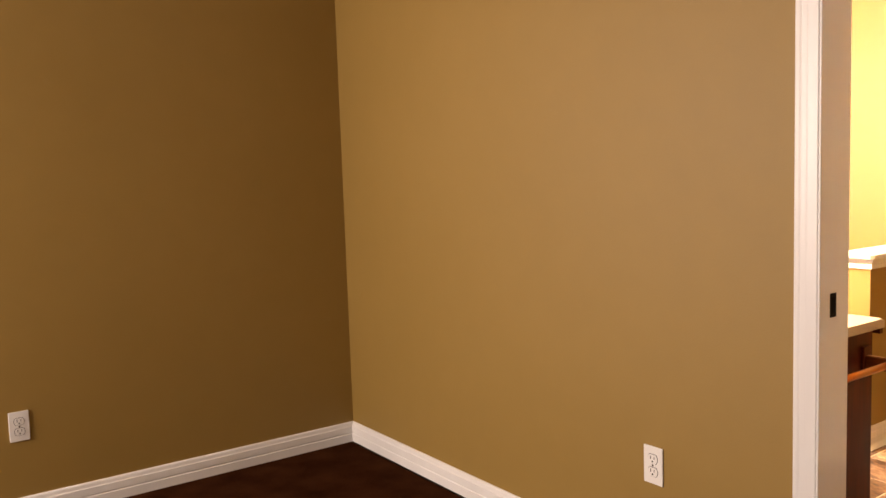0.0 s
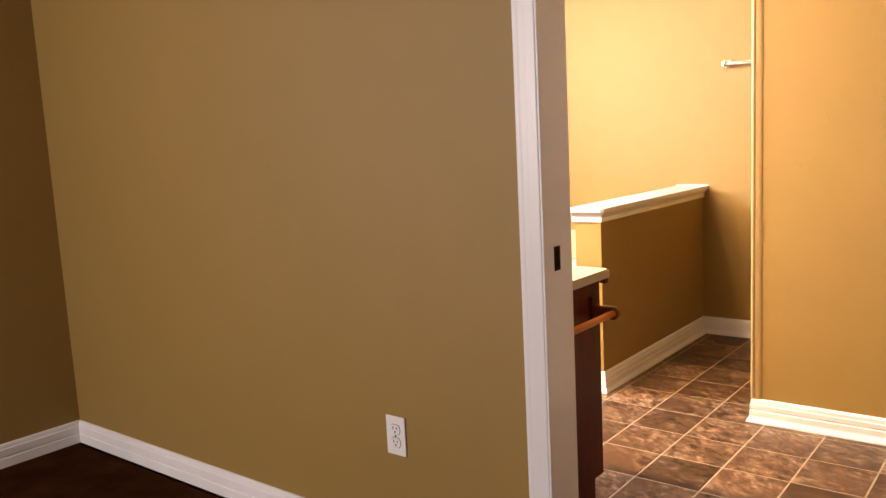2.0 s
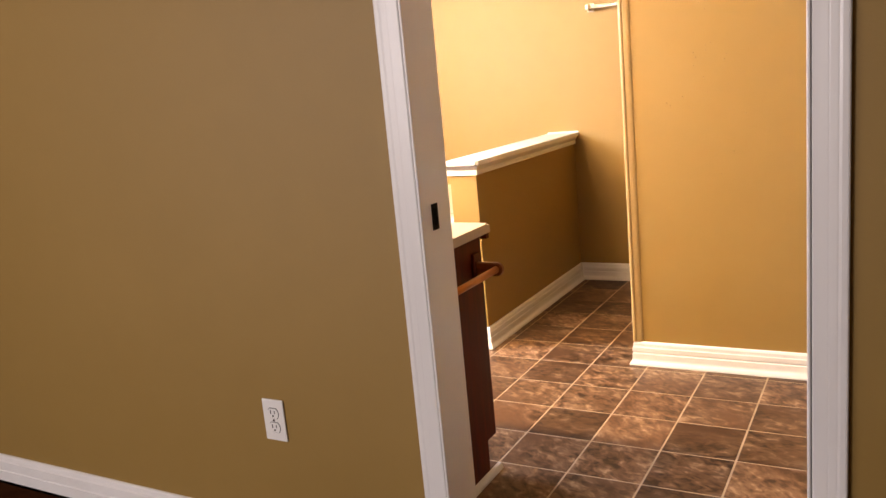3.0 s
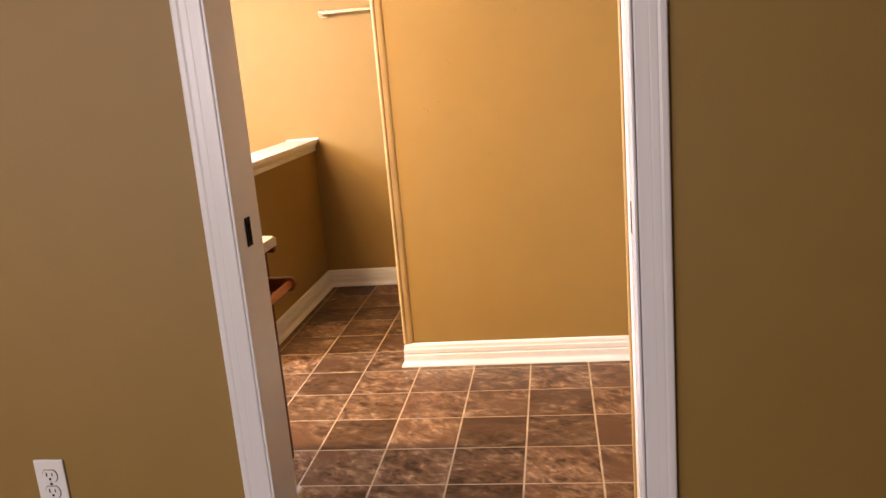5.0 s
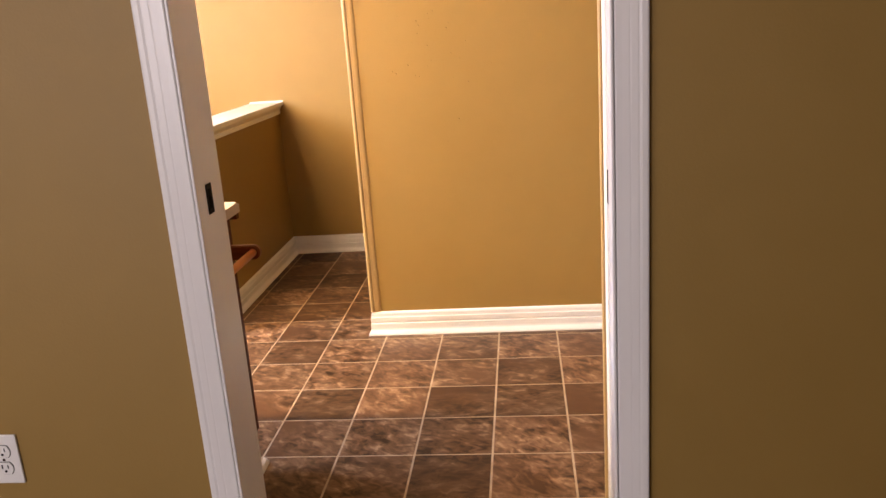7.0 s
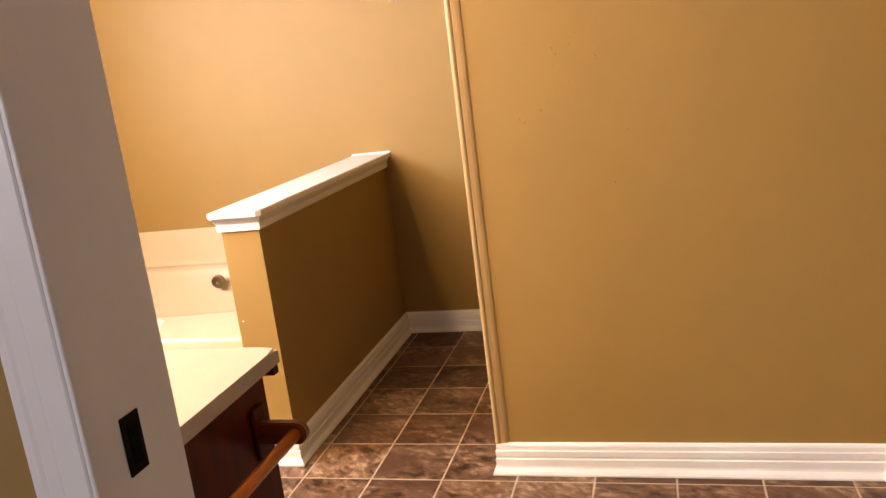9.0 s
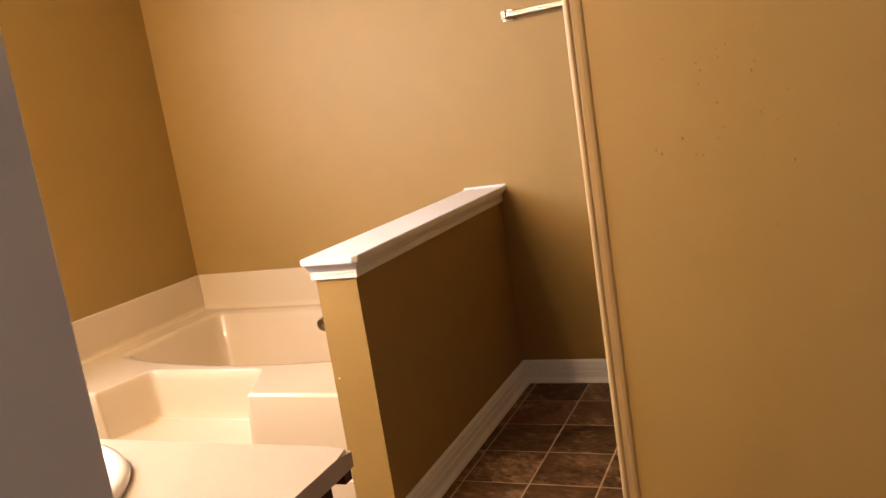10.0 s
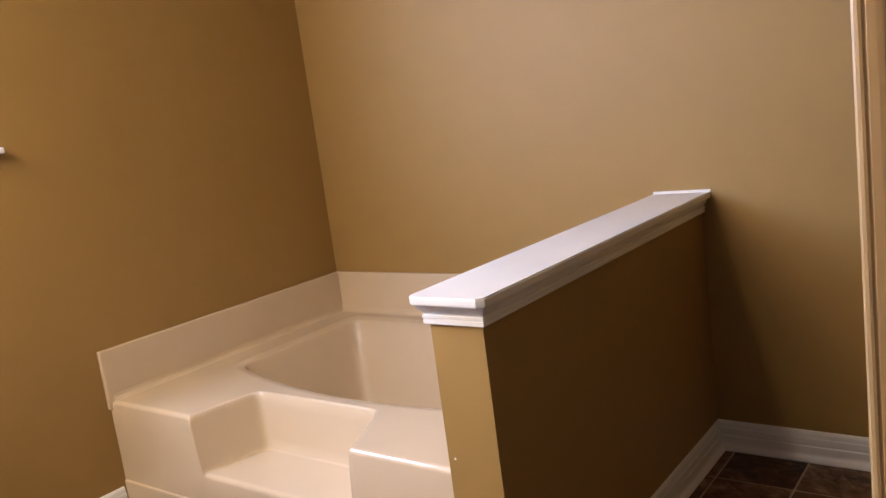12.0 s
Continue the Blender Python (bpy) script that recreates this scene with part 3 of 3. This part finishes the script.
def slab_with_oval(z0, z1, rx, ry):
    """A rectangular slab with an oval hole round the basin, its upper outer edge rounded."""
    bm = bmesh.new()
    angles = sorted([2 * math.pi * q / 64 for q in range(64)] + [math.atan2(y - SY, x - SX) % (2 * math.pi) for x in (CX0, CX1) for y in (CY0, CY1)])
    rings = []
    for z in (z0, z1):
        outer, inner = [], []
        for a in angles:
            c, q = math.cos(a), math.sin(a)
            reach = min((CX1 - SX) / c if c > 1e-9 else (CX0 - SX) / c if c < -1e-9 else 99, (CY1 - SY) / q if q > 1e-9 else (CY0 - SY) / q if q < -1e-9 else 99)
            outer.append(bm.verts.new((SX + reach * c, SY + reach * q, z)))
            inner.append(bm.verts.new((SX + rx * c, SY + ry * q, z)))
        rings.append((outer, inner))
    (o0, i0), (o1, i1) = rings
    n = len(angles)
    for q in range(n):
        p = (q + 1) % n
        for quad in ((o1[q], o1[p], i1[p], i1[q]), (i0[q], i0[p], o0[p], o0[q]), (o0[q], o0[p], o1[p], o1[q]), (i1[q], i1[p], i0[p], i0[q])):
            bm.faces.new(quad)
    rim = set(o1)
    bmesh.ops.bevel(bm, geom=[e for e in bm.edges if e.verts[0] in rim and e.verts[1] in rim], offset=0.006, segments=3, affect="EDGES")
    return bm


part("slab", slab_with_oval(0.752, CZ, 0.190, 0.230), LAMINATE, top)
part("build_up_strip", box(4.162, 4.180, CY0 + 0.004, VY1, 0.735, 0.7518), CHERRY, top, "dark strip under the front edge")
basin = tagged(empty("sink_basin", SX, SY, CZ), "white oval drop-in sink in the countertop", "sink")
bowl_profile = [(0.252, 0.0), (0.254, 0.006), (0.250, 0.013), (0.240, 0.017), (0.229, 0.015), (0.221, 0.006), (0.217, -0.010), (0.212, -0.045), (0.196, -0.090), (0.160, -0.122), (0.110, -0.138), (0.064, -0.143)]
bm = bmesh.new()
loops = []
for rad, z in bowl_profile:
    loops.append([bm.verts.new((SX + (rad - 0.04) * math.cos(a), SY + rad * math.sin(a), CZ + 0.0002 + z)) for a in [2 * math.pi * i / 64 for i in range(64)]])
for a, b in zip(loops, loops[1:]):
    for i in range(64):
        bm.faces.new((a[i], a[(i + 1) % 64], b[(i + 1) % 64], b[i]))
bm.faces.new(loops[-1])
bowl = part("bowl", bm, PORCELAIN, basin, "", True)
part("drain", rod((SX, SY, CZ - 0.1435), (SX, SY, CZ - 0.1400), 0.021, 24), CHROME, bowl, "chrome drain ring")

rail = tagged(empty("wooden_towel_bar", 3.9, 2.1, 0.69), "orange stained wooden towel bar on the vanity's side", "towel bar")
part("bar", rod((3.690, 2.078, 0.658), (4.120, 2.078, 0.658), 0.0105), DOWEL, rail, "", True)
for x in (3.71, 4.104):
    arm = bmesh.new()
    tip, hh = 2.078, 0.0195
    prof = [(VY0 - 0.0005, -hh), (tip, -hh)] + [(tip - hh * math.sin(q), -hh * math.cos(q)) for q in [math.pi * i / 12 for i in range(1, 12)]] + [(tip, hh), (VY0 - 0.0005, hh)]
    f = arm.faces.new([arm.verts.new((x - 0.009, y, 0.658 + z)) for y, z in prof])
    ex = bmesh.ops.extrude_face_region(arm, geom=[f])
    bmesh.ops.translate(arm, verts=[v for v in ex["geom"] if isinstance(v, bmesh.types.BMVert)], vec=(0.018, 0, 0))
    bmesh.ops.bevel(arm, geom=[e for e in arm.edges if abs(e.verts[0].co.x - e.verts[1].co.x) < 1e-6], offset=0.0025, segments=2, affect="EDGES")
    part("bracket", arm, BRACKET, rail, "dark reddish wooden bracket")
    part("base_plate", box(x - 0.020, x + 0.020, VY0 - 0.009, VY0 - 0.0006, 0.614, 0.704, bevel=0.003), CHERRY, rail, "dark wooden plate")
structure("trim_shoe", sweep([(0, 0), (0.016, 0), (0.015, 0.008), (0.010, 0.015), (0, 0.019)], [(DX1 + 0.02, VY0 - 0.0005), (4.15, VY0 - 0.0005)], [(0, -1)] * 2), TRIM, "white shoe moulding along the vanity")

# chrome towel bar on the back wall
bar = tagged(empty("towel_rail", FX, 2.25, 1.53), "chrome square towel rail on the tan wall", "towel rail")
part("bar", box(FX - 0.066, FX - 0.052, 2.05, 2.540, 1.518, 1.536, bevel=0.002), CHROME, bar)
for y in (2.06, 2.534):
    part("bracket", boxes((FX - 0.07, FX - 0.008, y - 0.011, y + 0.011, 1.511, 1.543, 0.003), (FX - 0.008, FX - 0.0003, y - 0.022, y + 0.022, 1.504, 1.550, 0.002)), CHROME, bar)

# mirror over the vanity
glass = tagged(empty("vanity_mirror", DX1, 3.25, 0.95), "large frameless mirror on the wall above the vanity", "mirror")
part("mirror_plate", box(DX1 + 0.0005, DX1 + 0.006, 2.19, TY - 0.02, 0.92, 1.96, bevel=0.001), MIRROR, glass)
for y in (2.5, 3.25, 4.0):
    part("clip", box(DX1 + 0.0062, DX1 + 0.010, y - 0.01, y + 0.01, 0.914, 0.934, bevel=0.001), CHROME, glass)

# vanity light over the sink
lamp = tagged(empty("vanity_light", DX1, 3.50, 2.05), "five-globe vanity light on the wall above the sink", "wall lamp")
part("backplate", box(DX1 + 0.0003, DX1 + 0.03, 2.86, 4.14, 2.02, 2.11, bevel=0.006), CHROME, lamp)
for y in (2.96, 3.23, 3.50, 3.77, 4.04):
    part("socket", rod((DX1 + 0.03, y, 2.065), (DX1 + 0.065, y, 2.065), 0.022), CHROME, lamp)
    g = bmesh.new()
    bmesh.ops.create_uvsphere(g, u_segments=24, v_segments=14, radius=0.05, matrix=Matrix.Translation((DX1 + 0.108, y, 2.065)))
    part("globe", g, GLOW, lamp, "frosted glowing globe", True)
    # unseen cup added over each globe to keep its light off the ceiling
    sh = bmesh.new()
    bmesh.ops.create_uvsphere(sh, u_segments=24, v_segments=16, radius=0.056, matrix=Matrix.Translation((DX1 + 0.108, y, 2.065)))
    bmesh.ops.delete(sh, geom=[v for v in sh.verts if v.co.z < 2.070], context="VERTS")
    bmesh.ops.solidify(sh, geom=list(sh.faces), thickness=0.002)
    part("uplight_block", sh, STEEL, lamp, "added dark cup that blocks upward light", True)

# ground outside
structure("ground", box(-60, 60, -60, 60, -0.4, -0.3), GROUT, "ground outside the windows")

# ---- floor tiles ----
P, G = 0.2286, 0.0056
tb = bmesh.new()
block(tb, -(P - G) / 2, (P - G) / 2, -(P - G) / 2, (P - G) / 2, -0.006, 0.0)
bmesh.ops.bevel(tb, geom=[e for e in tb.edges if min(v.co.z for v in e.verts) > -0.001], offset=0.0012, segments=1, affect="EDGES")
tile_mesh = mesh_of(tb, "tile", TILE)
for i in range(-4, 9):
    for j in range(-6, 13):
        x, y = 4.412 + P * (i + 0.5), 1.479 + P * (j + 0.5)
        if x + P / 2 < 3.6 or x > FX + 0.05 or y > TY or y < 0.0 or (x > TX0 + P and y > HY1 + P):
            continue
        t = new("tile", tile_mesh)
        t.location = (x, y, 0)
        t.parent = tile_floor
